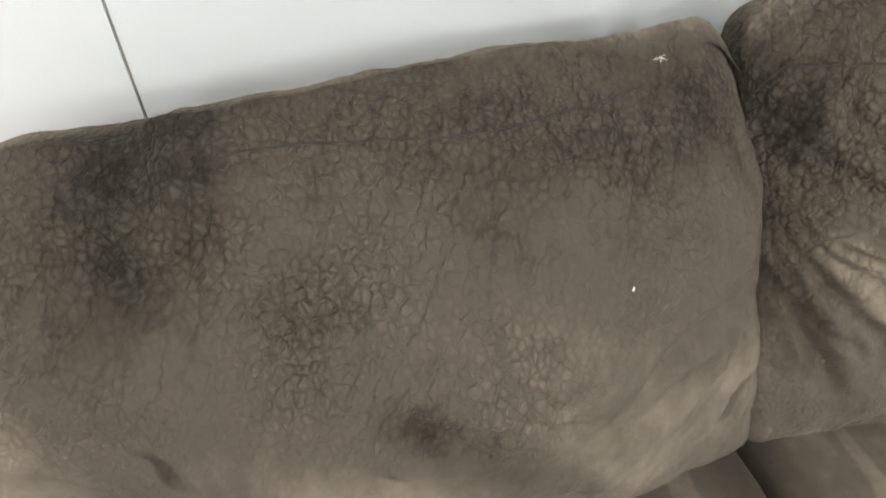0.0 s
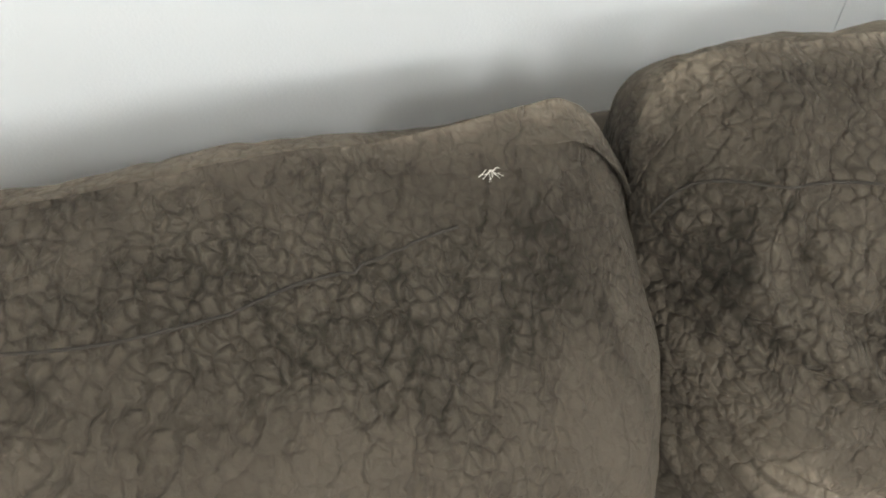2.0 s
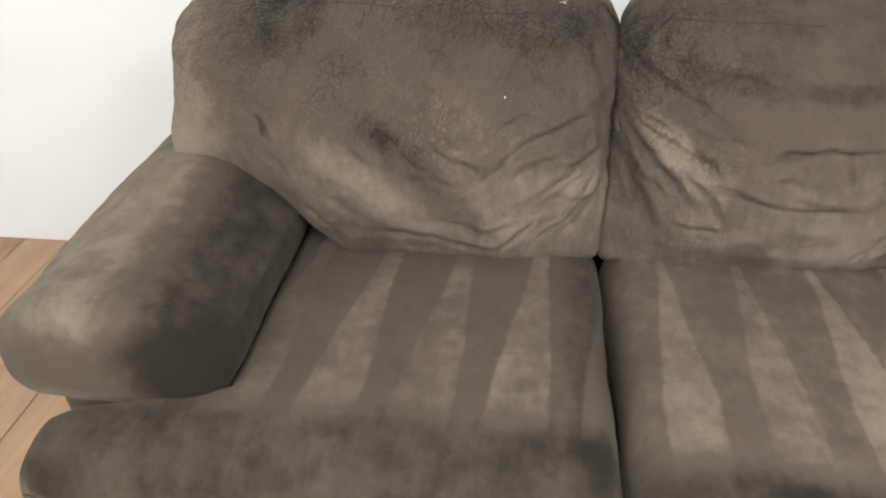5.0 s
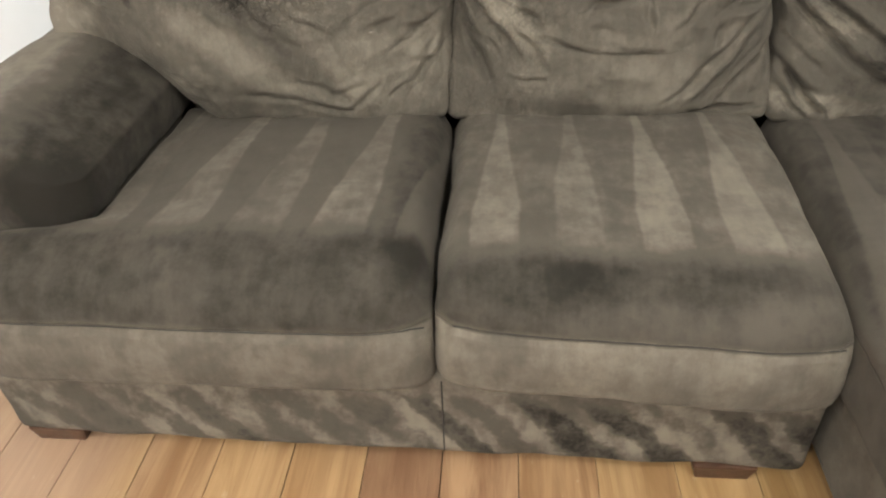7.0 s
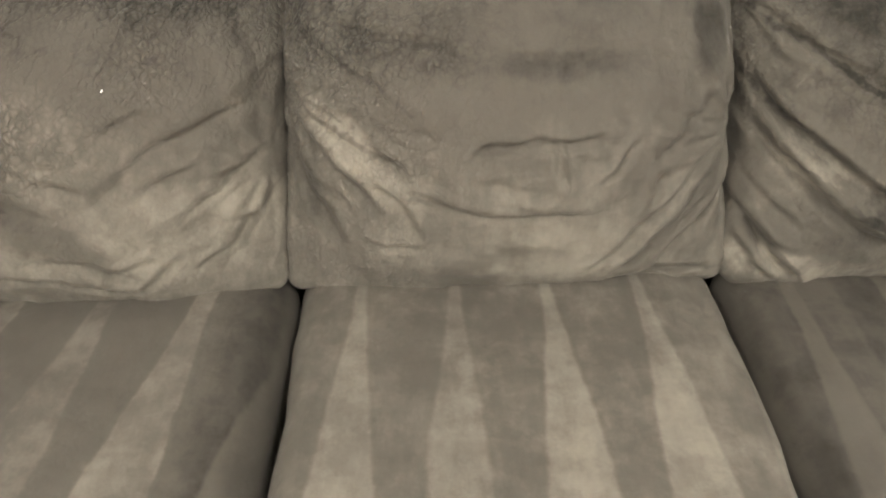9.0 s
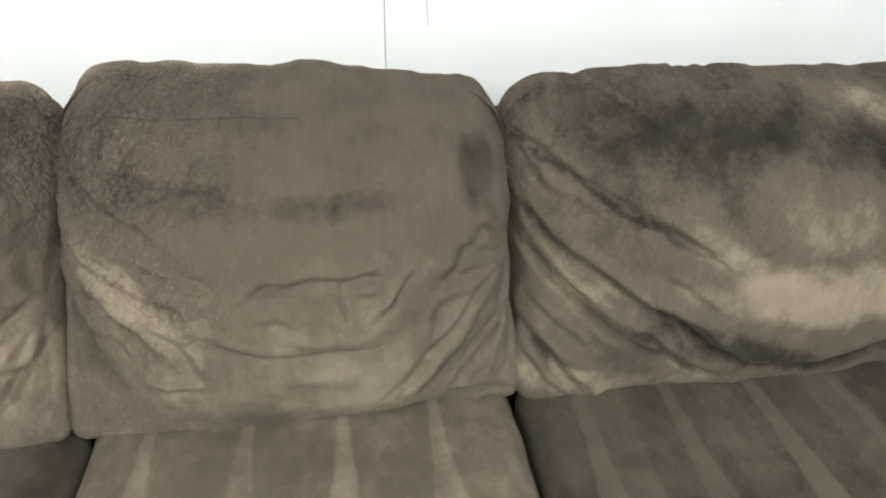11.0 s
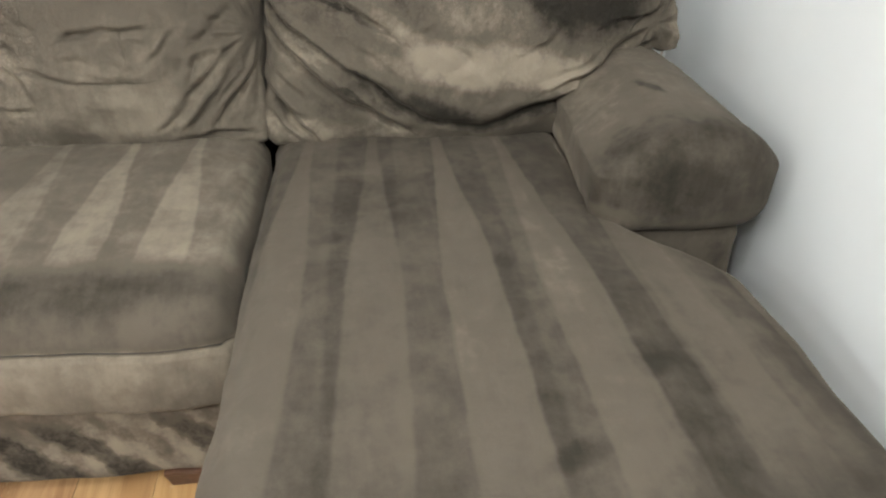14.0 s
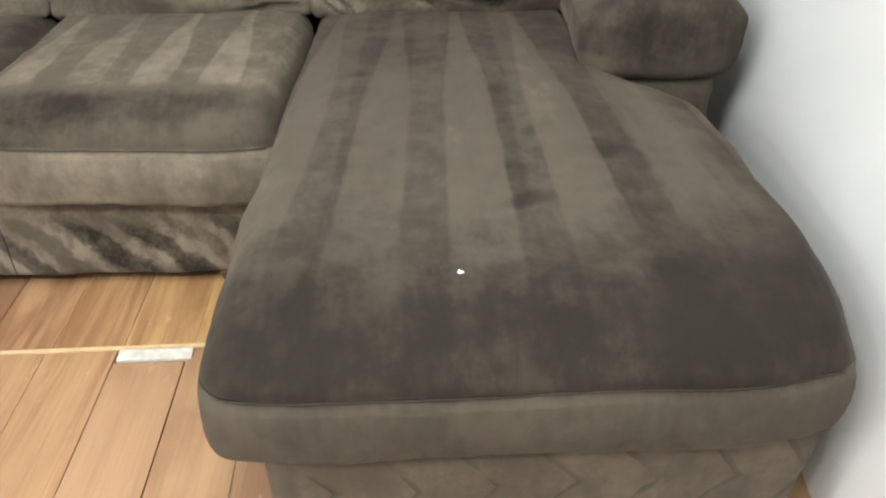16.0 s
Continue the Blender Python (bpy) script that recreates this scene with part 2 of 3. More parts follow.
def nap_shade_chaise(x, y, z):
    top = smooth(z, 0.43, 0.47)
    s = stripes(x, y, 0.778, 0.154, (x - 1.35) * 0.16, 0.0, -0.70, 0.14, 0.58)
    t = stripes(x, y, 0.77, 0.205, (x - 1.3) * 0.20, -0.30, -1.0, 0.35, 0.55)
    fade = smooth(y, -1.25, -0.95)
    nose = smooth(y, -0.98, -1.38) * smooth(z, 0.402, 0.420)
    # darker roll and boxing carry front shading in the colour, besides brushed nap
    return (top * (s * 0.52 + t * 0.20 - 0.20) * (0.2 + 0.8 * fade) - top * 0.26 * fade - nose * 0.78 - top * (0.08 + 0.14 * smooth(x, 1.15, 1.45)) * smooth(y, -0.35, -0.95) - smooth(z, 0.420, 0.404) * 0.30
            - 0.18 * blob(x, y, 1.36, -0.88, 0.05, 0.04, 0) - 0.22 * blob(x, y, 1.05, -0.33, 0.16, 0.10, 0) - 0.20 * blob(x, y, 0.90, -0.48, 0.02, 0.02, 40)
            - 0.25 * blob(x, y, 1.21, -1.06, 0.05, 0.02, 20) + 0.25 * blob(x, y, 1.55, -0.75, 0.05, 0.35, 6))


def nap_base(x, y, z):
    u = (x + (z - 0.12) * 0.95) / 0.118
    f = op("FRACT", u)
    pick = S.tree.nodes.new("ShaderNodeTexWhiteNoise")
    pick.noise_dimensions = "1D"
    put_in(pick.inputs["W"], op("FLOOR", u))
    r = S(pick.outputs["Value"])
    leaf = smooth(op("ABSOLUTE", f - 0.5), 0.40, 0.16) * smooth(z, 0.225, 0.16) * smooth(r, -0.3, 0.6) * smooth(x, -0.62, -0.30, 0.35, 1.0)
    rough = noise3(vec3(x, y, z), 75.0, 3.0)[0]
    return 0.52 - leaf * (0.55 + 1.1 * rough)


def nap_chaise_base(x, y, z):
    f = op("FRACT", (x + op("ABSOLUTE", z - 0.19) * 0.8) / 0.125)
    return 0.26 - smooth(f, 0.14, 0.0) * 0.65 * smooth(noise3(vec3(x, y, z), 14.0, 2.0)[0], 0.4, 0.6)


def tone_arm_left(x, y, z):
    # paler on the outer side, darker on the inner side and upper front
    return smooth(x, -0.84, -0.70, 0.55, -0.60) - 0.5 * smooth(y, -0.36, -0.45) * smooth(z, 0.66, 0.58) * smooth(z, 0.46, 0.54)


def nap_arm_right(x, y, z):
    return (smooth(y, -0.30, -0.42, 0.1, -0.6) * smooth(z, 0.45, 0.55) + 0.08 - 0.9 * blob(x, y, 1.609, -0.227, 0.012, 0.05, 25)
            + 0.4 * blob(x, z, 1.45, 0.50, 0.06, 0.03, 0))


def nap_plain(x, y, z):
    return z * 0.0 - 0.1


def seam_front(x, y, z):
    return line_mask(z - 0.404 + x * 0.0, 0.004) * smooth(y, -0.58, -0.60)


def seam_chaise(x, y, z):
    return line_mask(z - 0.412 + x * 0.0, 0.004)


FAB_BACK1 = fabric("suede_back_one", nap_shade_back_one, crackle_high, None, 0.07, 0.045, 0.55)
FAB_BACK2 = fabric("suede_back_two", nap_shade_back_two, crackle_left, None, 0.07, 0.035, 0.55)
FAB_BACK3 = fabric("suede_back_three", nap_shade_back_three, crackle_some, None, 0.07, 0.05, 0.9)
FAB_SEAT1 = fabric("suede_seat_one", nap_shade_seat_one, None, seam_front, 0.06, 0.014, 0.6)
FAB_SEAT2 = fabric("suede_seat_two", nap_shade_seat_two, None, seam_front, 0.06, 0.014, 0.6)
FAB_CHAISE = fabric("suede_chaise", nap_shade_chaise, None, seam_chaise, 0.06, 0.012, 0.5)
FAB_BASE = fabric("suede_base", nap_base, None, None, 0.06, 0.09, 1.1)
FAB_CHAISE_BASE = fabric("suede_chaise_base", nap_chaise_base, None, None, 0.06, 0.03, 0.5)
FAB_ARML = fabric("suede_arm_one", tone_arm_left, None, None, 0.06, 0.04, 0.7)
FAB_ARMR = fabric("suede_arm_two", nap_arm_right, None, None, 0.06, 0.04, 0.7)
FAB_PLAIN = fabric("suede_plain", nap_plain)


def plain_material(name, colour, roughness=0.6, spot=0.06, scale=3.0, relief=0.0004, grain=120.0):
    mat, shader, p = begin(name)
    a = noise3(p, scale, 4.0)[0]
    b = noise3(p, grain, 2.0)[0]
    lo = tuple(c * (1 - spot) for c in colour)
    hi = tuple(min(1.0, c * (1 + spot)) for c in colour)
    put_in(shader.inputs["Base Color"], mix_colour(smooth(a, 0.3, 0.7), lo, hi))
    put_in(shader.inputs["Roughness"], roughness - 0.1 + 0.2 * a)
    put_in(shader.inputs["Normal"], bump((b - 0.5) * relief + (a - 0.5) * relief * 2, 1.0, 1.0))
    return mat


def wood_material(name):
    mat, shader, p = begin(name)
    info = S(S.tree.nodes.new("ShaderNodeObjectInfo").outputs["Random"])
    off = vec3(info * 7.0, info * 13.0, info * 3.0)
    pl = vmath("ADD", p, off)
    stretched = vmath("MULTIPLY", pl, (9.0, 0.8, 9.0))
    ring = noise3(stretched, 1.6, 5.0, 0.6, 1.2)[0]
    grain = noise3(vmath("MULTIPLY", pl, (160.0, 5.0, 160.0)), 1.0, 4.0)[0]
    stain = noise3(pl, 3.2, 4.0)[0]
    tone = S.tree.nodes.new("ShaderNodeTexWhiteNoise")
    tone.noise_dimensions = "1D"
    put_in(tone.inputs["W"], info * 91.0)
    tone = S(tone.outputs["Value"])
    warm = mix_colour(info, (0.34, 0.190, 0.072), (0.21, 0.105, 0.052))
    pale = mix_colour(info, (0.48, 0.305, 0.135), (0.38, 0.225, 0.120))
    c = mix_colour(smooth(ring, 0.35, 0.65), warm, pale)
    c = mix_colour(smooth(grain, 0.52, 0.75) * 0.40, c, (0.20, 0.095, 0.042))
    _, py, _ = xyz(p)
    c = mix_colour(smooth(py, -0.838, -0.842) * (0.25 + 0.45 * tone), c, (0.33, 0.200, 0.135))
    c = mix_colour(smooth(tone, 0.72, 0.9) * 0.55, c, (0.17, 0.085, 0.048))
    side = smooth(xyz(p)[0], -0.50, -0.72)
    c = mix_colour(side * 0.6, c, (0.36, 0.235, 0.170))
    c = mix_colour(smooth(stain, 0.50, 0.75) * 0.6, c, (0.20, 0.100, 0.052))
    knot_at = vmath("MULTIPLY", pl, (7.0, 2.2, 7.0))
    knot = smooth(cells(knot_at, 1.0, "F1"), 0.16, 0.04) * smooth(noise3(pl, 2.0, 2.0)[0], 0.5, 0.62)
    c = mix_colour(knot * 0.6, c, (0.10, 0.045, 0.022))
    scuff = noise3(vmath("MULTIPLY", pl, (14.0, 5.0, 14.0)), 2.0, 5.0, 0.7)[0]
    c = mix_colour(smooth(scuff, 0.62, 0.72) * 0.4, c, (0.55, 0.42, 0.28))
    put_in(shader.inputs["Base Color"], c)
    put_in(shader.inputs["Roughness"], 0.34 + 0.25 * stain)
    put_in(shader.inputs["Normal"], bump((grain - 0.5) * 0.0006 + (ring - 0.5) * 0.001, 1.0, 1.0))
    return mat


WALL_PAINT = plain_material("white_wall_paint", (0.755, 0.776, 0.786), 0.55, 0.02, 2.2, 0.0003, 260.0)
CEILING_PAINT = plain_material("ceiling_paint", (0.86, 0.86, 0.85), 0.8, 0.02)
JOINT = plain_material("panel_joint_filler", (0.42, 0.37, 0.31), 0.8, 0.15, 20.0)
TRIM_PAINT = plain_material("trim_paint", (0.80, 0.80, 0.79), 0.4, 0.03)
TRIM_EDGE = plain_material("trim_raw_edge", (0.55, 0.45, 0.36), 0.7, 0.12, 20.0)
WOOD = wood_material("plank_wood")
SUBFLOOR = plain_material("dark_joint", (0.10, 0.06, 0.035), 0.9, 0.3, 30.0)
PALE_STRIP = plain_material("pale_wood_strip", (0.58, 0.42, 0.24), 0.5, 0.15, 18.0)
WHITE_FILLER = plain_material("white_filler", (0.60, 0.58, 0.54), 0.7, 0.12, 45.0, 0.002)
FOOT_WOOD = plain_material("dark_foot_wood", (0.075, 0.035, 0.02), 0.4, 0.25, 30.0)
FLUFF = plain_material("white_fluff", (0.85, 0.82, 0.76), 0.9, 0.1, 80.0)
STRAP = plain_material("dark_strap", (0.035, 0.030, 0.028), 0.9, 0.2, 80.0)
STEEL = plain_material("white_lamp_metal", (0.7, 0.7, 0.7), 0.4, 0.03)


def glow_material(name, colour, strength):
    mat, shader, p = begin(name)
    shader.inputs["Base Color"].default_value = (0.9, 0.9, 0.9, 1)
    shader.inputs["Emission Color"].default_value = (*colour, 1)
    shader.inputs["Emission Strength"].default_value = strength
    return mat


# ---- mesh helpers ----
def part(name, bm, material, parent=None, label=""):
    mesh = bpy.data.meshes.new(name)
    bm.to_mesh(mesh)
    bm.free()
    mesh.materials.append(material)
    ob = new(name, mesh)
    ob.parent = parent
    return tagged(ob, label)


def soft_part(name, verts, faces, material, parent=None, label=""):
    mesh = bpy.data.meshes.new(name)
    mesh.from_pydata(verts, [], faces)
    mesh.materials.append(material)
    mesh.polygons.foreach_set("use_smooth", [True] * len(mesh.polygons))
    ob = new(name, mesh)
    ob.parent = parent
    return tagged(ob, label)


def empty(name, label, category, group=""):
    ob = new(name)
    return tagged(ob, label, category, group)


def box(bm, x0, x1, y0, y1, z0, z1, bevel=0.0):
    made = bmesh.ops.create_cube(bm, size=1.0, matrix=Matrix.Translation(((x0 + x1) / 2, (y0 + y1) / 2, (z0 + z1) / 2)) @ Matrix.Diagonal((x1 - x0, y1 - y0, z1 - z0, 1)))
    if bevel:
        edges = list({e for v in made["verts"] for e in v.link_edges})
        bmesh.ops.bevel(bm, geom=edges, offset=bevel, segments=2, profile=0.6, affect="EDGES")
    return bm


def sstep(v, lo, hi):
    t = np.clip((v - lo) / (hi - lo), 0, 1)
    return t * t * (3 - 2 * t)


def grain3(p, scale, seed=0.0, octaves=2):
    """Smooth noise, -1 to 1, at each row of p."""
    o = Vector((seed, seed * 1.7, -seed))
    return np.array([noise.fractal(Vector(v) * scale + o, 0.8, 2.0, octaves) for v in p])


def rounded_box(half, radius, step, low=None):
    """Points, normals and faces of a box with rounded edges, as one closed grid."""
    h = np.array(half, float)
    r = np.minimum(np.array(radius, float) * np.ones(3), h * 0.98)
    counts = [max(6, int(round(2 * k / step))) for k in h]
    lines = []
    for k, n, rr in zip(h, counts, r):
        s = np.linspace(-1, 1, n + 1)
        lines.append(k * (0.82 * s + 0.18 * np.sin(s * np.pi / 2)))
    index, points, faces = {}, [], []

    def vert(i, j, k):
        key = (i, j, k)
        if key not in index:
            index[key] = len(points)
            points.append((lines[0][i], lines[1][j], lines[2][k]))
        return index[key]
    nx, ny, nz = counts
    for k, flip in ((0, True), (nz, False)):
        for i in range(nx):
            for j in range(ny):
                f = [vert(i, j, k), vert(i + 1, j, k), vert(i + 1, j + 1, k), vert(i, j + 1, k)]
                faces.append(f[::-1] if flip else f)
    for j, flip in ((0, False), (ny, True)):
        for i in range(nx):
            for k in range(nz):
                f = [vert(i, j, k), vert(i + 1, j, k), vert(i + 1, j, k + 1), vert(i, j, k + 1)]
                faces.append(f[::-1] if flip else f)
    for i, flip in ((0, True), (nx, False)):
        for j in range(ny):
            for k in range(nz):
                f = [vert(i, j, k), vert(i, j + 1, k), vert(i, j + 1, k + 1), vert(i, j, k + 1)]
                faces.append(f[::-1] if flip else f)
    q = np.array(points)
    inner = np.clip(q, -(h - r), h - r)
    d = (q - inner) / r
    n = d / np.maximum(np.linalg.norm(d, axis=1), 1e-6)[:, None]
    p = inner + n * r
    if low:
        inner2 = np.clip(q, -(h - low), h - low)
        d2 = (q - inner2) / low
        n2 = d2 / np.maximum(np.linalg.norm(d2, axis=1), 1e-6)[:, None]
        k = sstep(q[:, 2] / h[2], -0.75, 0.1)[:, None]
        p, n = p * k + (inner2 + n2 * low) * (1 - k), n * k + n2 * (1 - k)
    return p, n, faces


def fan(p2, centre, reach, ripples, phase, wobble):
    """Folds that run out from a corner: -1 to 1, fading with the distance."""
    dx, dz = p2[:, 0] - centre[0], p2[:, 1] - centre[1]
    d = np.hypot(dx, dz)
    a = np.arctan2(dz, dx)
    w = np.sin(a * ripples + phase + wobble * 2.0 + d * 6.0)
    return np.sign(w) * np.abs(w) ** 1.4 * np.exp(-(d / reach) ** 2) * sstep(d, 0.0, 0.07)


def crease(p2, a, b, width, depth, wobble):
    """A fold from a to b: a narrow groove with a soft lip along one side."""
    a, b = np.array(a), np.array(b)
    ab = b - a
    long = np.hypot(*ab)
    t = np.clip(((p2 - a) @ ab) / (ab @ ab), 0, 1)
    off = p2 - (a + t[:, None] * ab)
    side = (off[:, 1] * ab[0] - off[:, 0] * ab[1]) / long + wobble * 0.014 * np.sin(t * np.pi)
    end = np.hypot(off[:, 0], off[:, 1])
    s1 = np.where((t <= 0) | (t >= 1), end, np.abs(side))
    fade = np.sin(np.clip(t, 0.02, 0.98) * np.pi) ** 0.6
    lip = np.where(side > 0, np.exp(-((side - 2.2 * width) / (1.8 * width)) ** 2), 0) * np.exp(-(end / (6 * width)) ** 2)
    return depth * fade * (0.5 * lip - np.exp(-(s1 / width) ** 2))


def many_folds(seed, patches):
    """Creases strewn over patches of (count, x0, x1, z0, z1, angle, spread, length, depth)."""
    rng = random.Random(seed)
    made = []
    for count, x0, x1, z0, z1, angle, spread, length, depth in patches:
        for _ in range(count):
            cx, cz = rng.uniform(x0, x1), rng.uniform(z0, z1)
            a = radians(angle + rng.gauss(0, spread))
            h = length * rng.uniform(0.5, 1.3) / 2
            made.append(((cx - h * math.cos(a), cz - h * math.sin(a)), (cx + h * math.cos(a), cz + h * math.sin(a)),
                         rng.uniform(0.0045, 0.009), depth * rng.uniform(0.5, 1.3)))
    return made


def back_cushion(x0, x1, z_top, arm_side, fans, creases, folds, seed, material, parent, label, crown=0.09, twist=0.0, slope=0.0, rise=0.3, full=0.8, lift=0.18, set_back=0.0):
    z_low = 0.475
    hx, hy, hz = (x1 - x0) / 2, 0.135, (z_top - z_low) / 2
    p, n, faces = rounded_box((hx, hy, hz), (0.060, 0.10, 0.072), 0.0052, 0.028)
    u, w = p[:, 0] / hx, p[:, 2] / hz
    front = sstep(-p[:, 1], -0.02, 0.10)
    bulge = np.clip(1 - np.abs(u) ** 2.4, 0, 1) * np.clip(1 - np.abs(w) ** 2.2, 0, 1)
    x = (x0 + x1) / 2 + p[:, 0]
    z = (z_top + z_low) / 2 + p[:, 2]
    y = p[:, 1] - front * crown * bulge + 0.02 * (1 - front) * bulge
    # corners pull in, the top sags and waves
    y = y + front * 0.035 * np.abs(u) ** 6 * sstep(w, -0.6, 0.6)
    x = x - np.sign(u) * 0.010 * np.abs(u) ** 3 * (1 - bulge) * sstep(w, 0.5, 1.0)
    z = z - 0.024 * np.abs(u) ** 4 * sstep(w, 0.3, 1.0)
    if arm_side:
        floor_z = z_low + lift * sstep(u * arm_side, rise, full)
        z = floor_z + (z - z_low) * (z_top - floor_z) / (z_top - z_low)
        z = z - 0.02 * sstep(u * arm_side, 0.7, 1.0) * sstep(w, 0.2, 1.0)
    x = x + 0.010 * w * np.exp(-((x - 0.04) / 0.12) ** 2)
    high = sstep(w, 0.25, 1.0)
    y = y + 0.085 * high * front - 0.035 * (1 - front) * high
    z = z - 0.026 * (1 - front) * high + slope * u * sstep(w, -0.6, 1.0)
    lump = grain3(np.stack([x, y * 0.5, z], 1), 5.0, seed, 3)
    fine = grain3(np.stack([x, y * 0.6, z], 1), 17.0, seed + 5, 3)
    p2 = np.stack([x, z], 1)
    move = 0.013 * lump + 0.0045 * fine
    for centre, reach, ripples, phase, size in fans:
        move = move + size * front * fan(p2, centre, reach, ripples, phase, lump)
    for a, b, width, depth in creases + many_folds(int(seed), folds):
        move = move + front * crease(p2, a, b, width, depth, lump)
    x, y, z = x + n[:, 0] * move * 0.7, y + n[:, 1] * move, z + n[:, 2] * move * 0.8
    y = y + 0.130 + 0.27 * (z - z_low) + twist * u * (w + 1) / 2 + set_back
    return soft_part("back_cushion", np.stack([x, y, z], 1).tolist(), faces, material, parent, label)


def seat_cushion(name, left, right, y_front, y_back, z_low, z_seam, z_top, roll, seed, material, parent, label, skew=0.0):
    """left(y), right(y): the plan outline; roll: how far back from the front the top begins to fall to the seam."""
    hy, hz = (y_back - y_front) / 2, (z_top - z_low) / 2
    hx = 0.36
    p, n, faces = rounded_box((hx, hy, hz), (0.028, 0.040, 0.036), 0.0095)
    u, v = p[:, 0] / hx, p[:, 1] / hy
    y = (y_front + y_back) / 2 + p[:, 1]
    xl, xr = left(y), right(y)
    x = xl + (u + 1) / 2 * (xr - xl)
    top = z_top + 0.016 * (1 - np.abs(u) ** 3) * (1 - np.abs(v) ** 3)
    fall = np.clip((y_front + roll - y) / roll, 0, 1)
    top = top - (z_top - z_seam) * (1 - np.sqrt(np.clip(1 - fall ** 2 * 0.985, 0, 1)))
    top = top - 0.035 * sstep(np.abs(u), 0.86, 1.0) ** 1.5
    z = z_low + (p[:, 2] + hz) / (2 * hz) * (top - z_low)
    lump = grain3(np.stack([x, y, z], 1), 4.5, seed, 3)
    fine = grain3(np.stack([x, y, z], 1), 22.0, seed + 3, 2)
    move = 0.007 * lump + 0.0010 * fine
    # the boxing under the seam bows a little
    low = sstep(-p[:, 1], hy - 0.03, hy)
    move = move + 0.010 * low * np.sin(np.clip((z - z_low) / (z_seam - z_low), 0, 1) * np.pi)
    move = move - 0.006 * low * np.exp(-((z - z_seam) / 0.008) ** 2)
    y = y - skew * (u + 1) / 2 * sstep(-v, -0.2, 1.0) + 0.034 * np.abs(u) ** 6 * sstep(-v, 0.8, 1.0)
    pts = np.stack([x, y, z], 1) + n * move[:, None]
    return soft_part(name, pts.tolist(), faces, material, parent, label)


def arm_pad(side, x_in, x_out, y_front, y_back, z_top, seed, material, parent, label):
    z_low = 0.452
    hx, hy, hz = abs(x_out - x_in) / 2, (y_back - y_front) / 2, (z_top - z_low) / 2
    p, n, faces = rounded_box((hx, hy, hz), (0.075, 0.055, 0.072), 0.009)
    u, v, w = p[:, 0] / hx * side, p[:, 1] / hy, p[:, 2] / hz
    x = (x_in + x_out) / 2 + p[:, 0]
    y = (y_front + y_back) / 2 + p[:, 1]
    z = (z_low + z_top) / 2 + p[:, 2]
    z = z + 0.022 * (1 - u ** 2) * sstep(w, -0.2, 1) - 0.035 * sstep(u, 0.2, 1.0) * sstep(w, 0.0, 1) + 0.012 * sstep(v, -1.0, 0.4) * sstep(w, -0.5, 1)
    z = z - 0.055 * sstep(-u, 0.05, 1.0) * sstep(w, 0.0, 1.0)
    x = x + (0.10 * (y - y_front) * sstep(-u, -0.6, 1.0) if side > 0 else 0.0)
    y = y - 0.02 * (1 - u ** 2) * sstep(-v, 0.8, 1.0)
    lump = grain3(np.stack([x, y, z], 1), 6.0, seed, 3)
    pts = np.stack([x, y, z], 1) + n * (0.006 * lump)[:, None]
    return soft_part("arm_pad", pts.tolist(), faces, material, parent, label)


def upholstered_box(name, x0, x1, y0, y1, z0, z1, radius, seed, material, parent, label="", amount=0.005, skew=0.0):
    half = ((x1 - x0) / 2, (y1 - y0) / 2, (z1 - z0) / 2)
    p, n, faces = rounded_box(half, radius, 0.016)
    q = p + np.array([(x0 + x1) / 2, (y0 + y1) / 2, (z0 + z1) / 2])
    q = q + n * (amount * grain3(q, 7.0, seed, 2))[:, None]
    q[:, 1] -= skew * (q[:, 0] - x0) / (x1 - x0) * sstep(-q[:, 1], -(y0 + y1) / 2, -y0)
    return soft_part(name, q.tolist(), faces, material, parent, label)


# ---- setting ----
X_LEFT, X_RIGHT, Y_FRONT, Y_BACK, HIGH = -3.2, 2.078, -5.0, 0.68, 2.45

bm = bmesh.new()
box(bm, X_LEFT - 0.1, X_RIGHT + 0.1, Y_FRONT - 0.1, Y_BACK + 0.1, -0.10, -0.016)
floor = part("floor", bm, SUBFLOOR)
tagged(floor, "old warm brown wooden plank floor with open joints", "floor", kind="structure")

bm = bmesh.new()
box(bm, X_LEFT - 0.1, X_RIGHT + 0.1, Y_FRONT - 0.1, Y_BACK + 0.1, HIGH, HIGH + 0.1)
ceiling = part("ceiling", bm, CEILING_PAINT)
tagged(ceiling, "plain white painted ceiling", "ceiling", kind="structure")

bm = bmesh.new()
box(bm, X_LEFT - 0.1, X_RIGHT + 0.1, Y_BACK + 0.012, Y_BACK + 0.12, -0.016, HIGH)
wall_north = part("wall_north", bm, JOINT)
tagged(wall_north, "white wall boarded with panels and thin joints", "wall", kind="structure")
edges_x = [X_LEFT - 0.1, -2.067, -0.735, 0.597, X_RIGHT + 0.002]
for a, b in zip(edges_x[:-1], edges_x[1:]):
    bm = bmesh.new()
    box(bm, a + (0.0006 if a > 0 else 0.0022), b - (0.0006 if b > 0 else 0.0022), Y_BACK, Y_BACK + 0.012, 0.0, HIGH, 0.0015)
    part("panel", bm, WALL_PAINT, wall_north)

bm = bmesh.new()
box(bm, X_RIGHT, X_RIGHT + 0.12, Y_FRONT - 0.1, Y_BACK + 0.012, -0.016, HIGH)
for v in bm.verts:
    v.co.x += 0.178 * (v.co.y - Y_BACK)
wall_east = part("wall_east", bm, WALL_PAINT)
tagged(wall_east, "plain white painted side wall", "wall", kind="structure")
bm = bmesh.new()
box(bm, X_LEFT - 0.12, X_LEFT, Y_FRONT - 0.1, Y_BACK + 0.012, -0.016, HIGH)
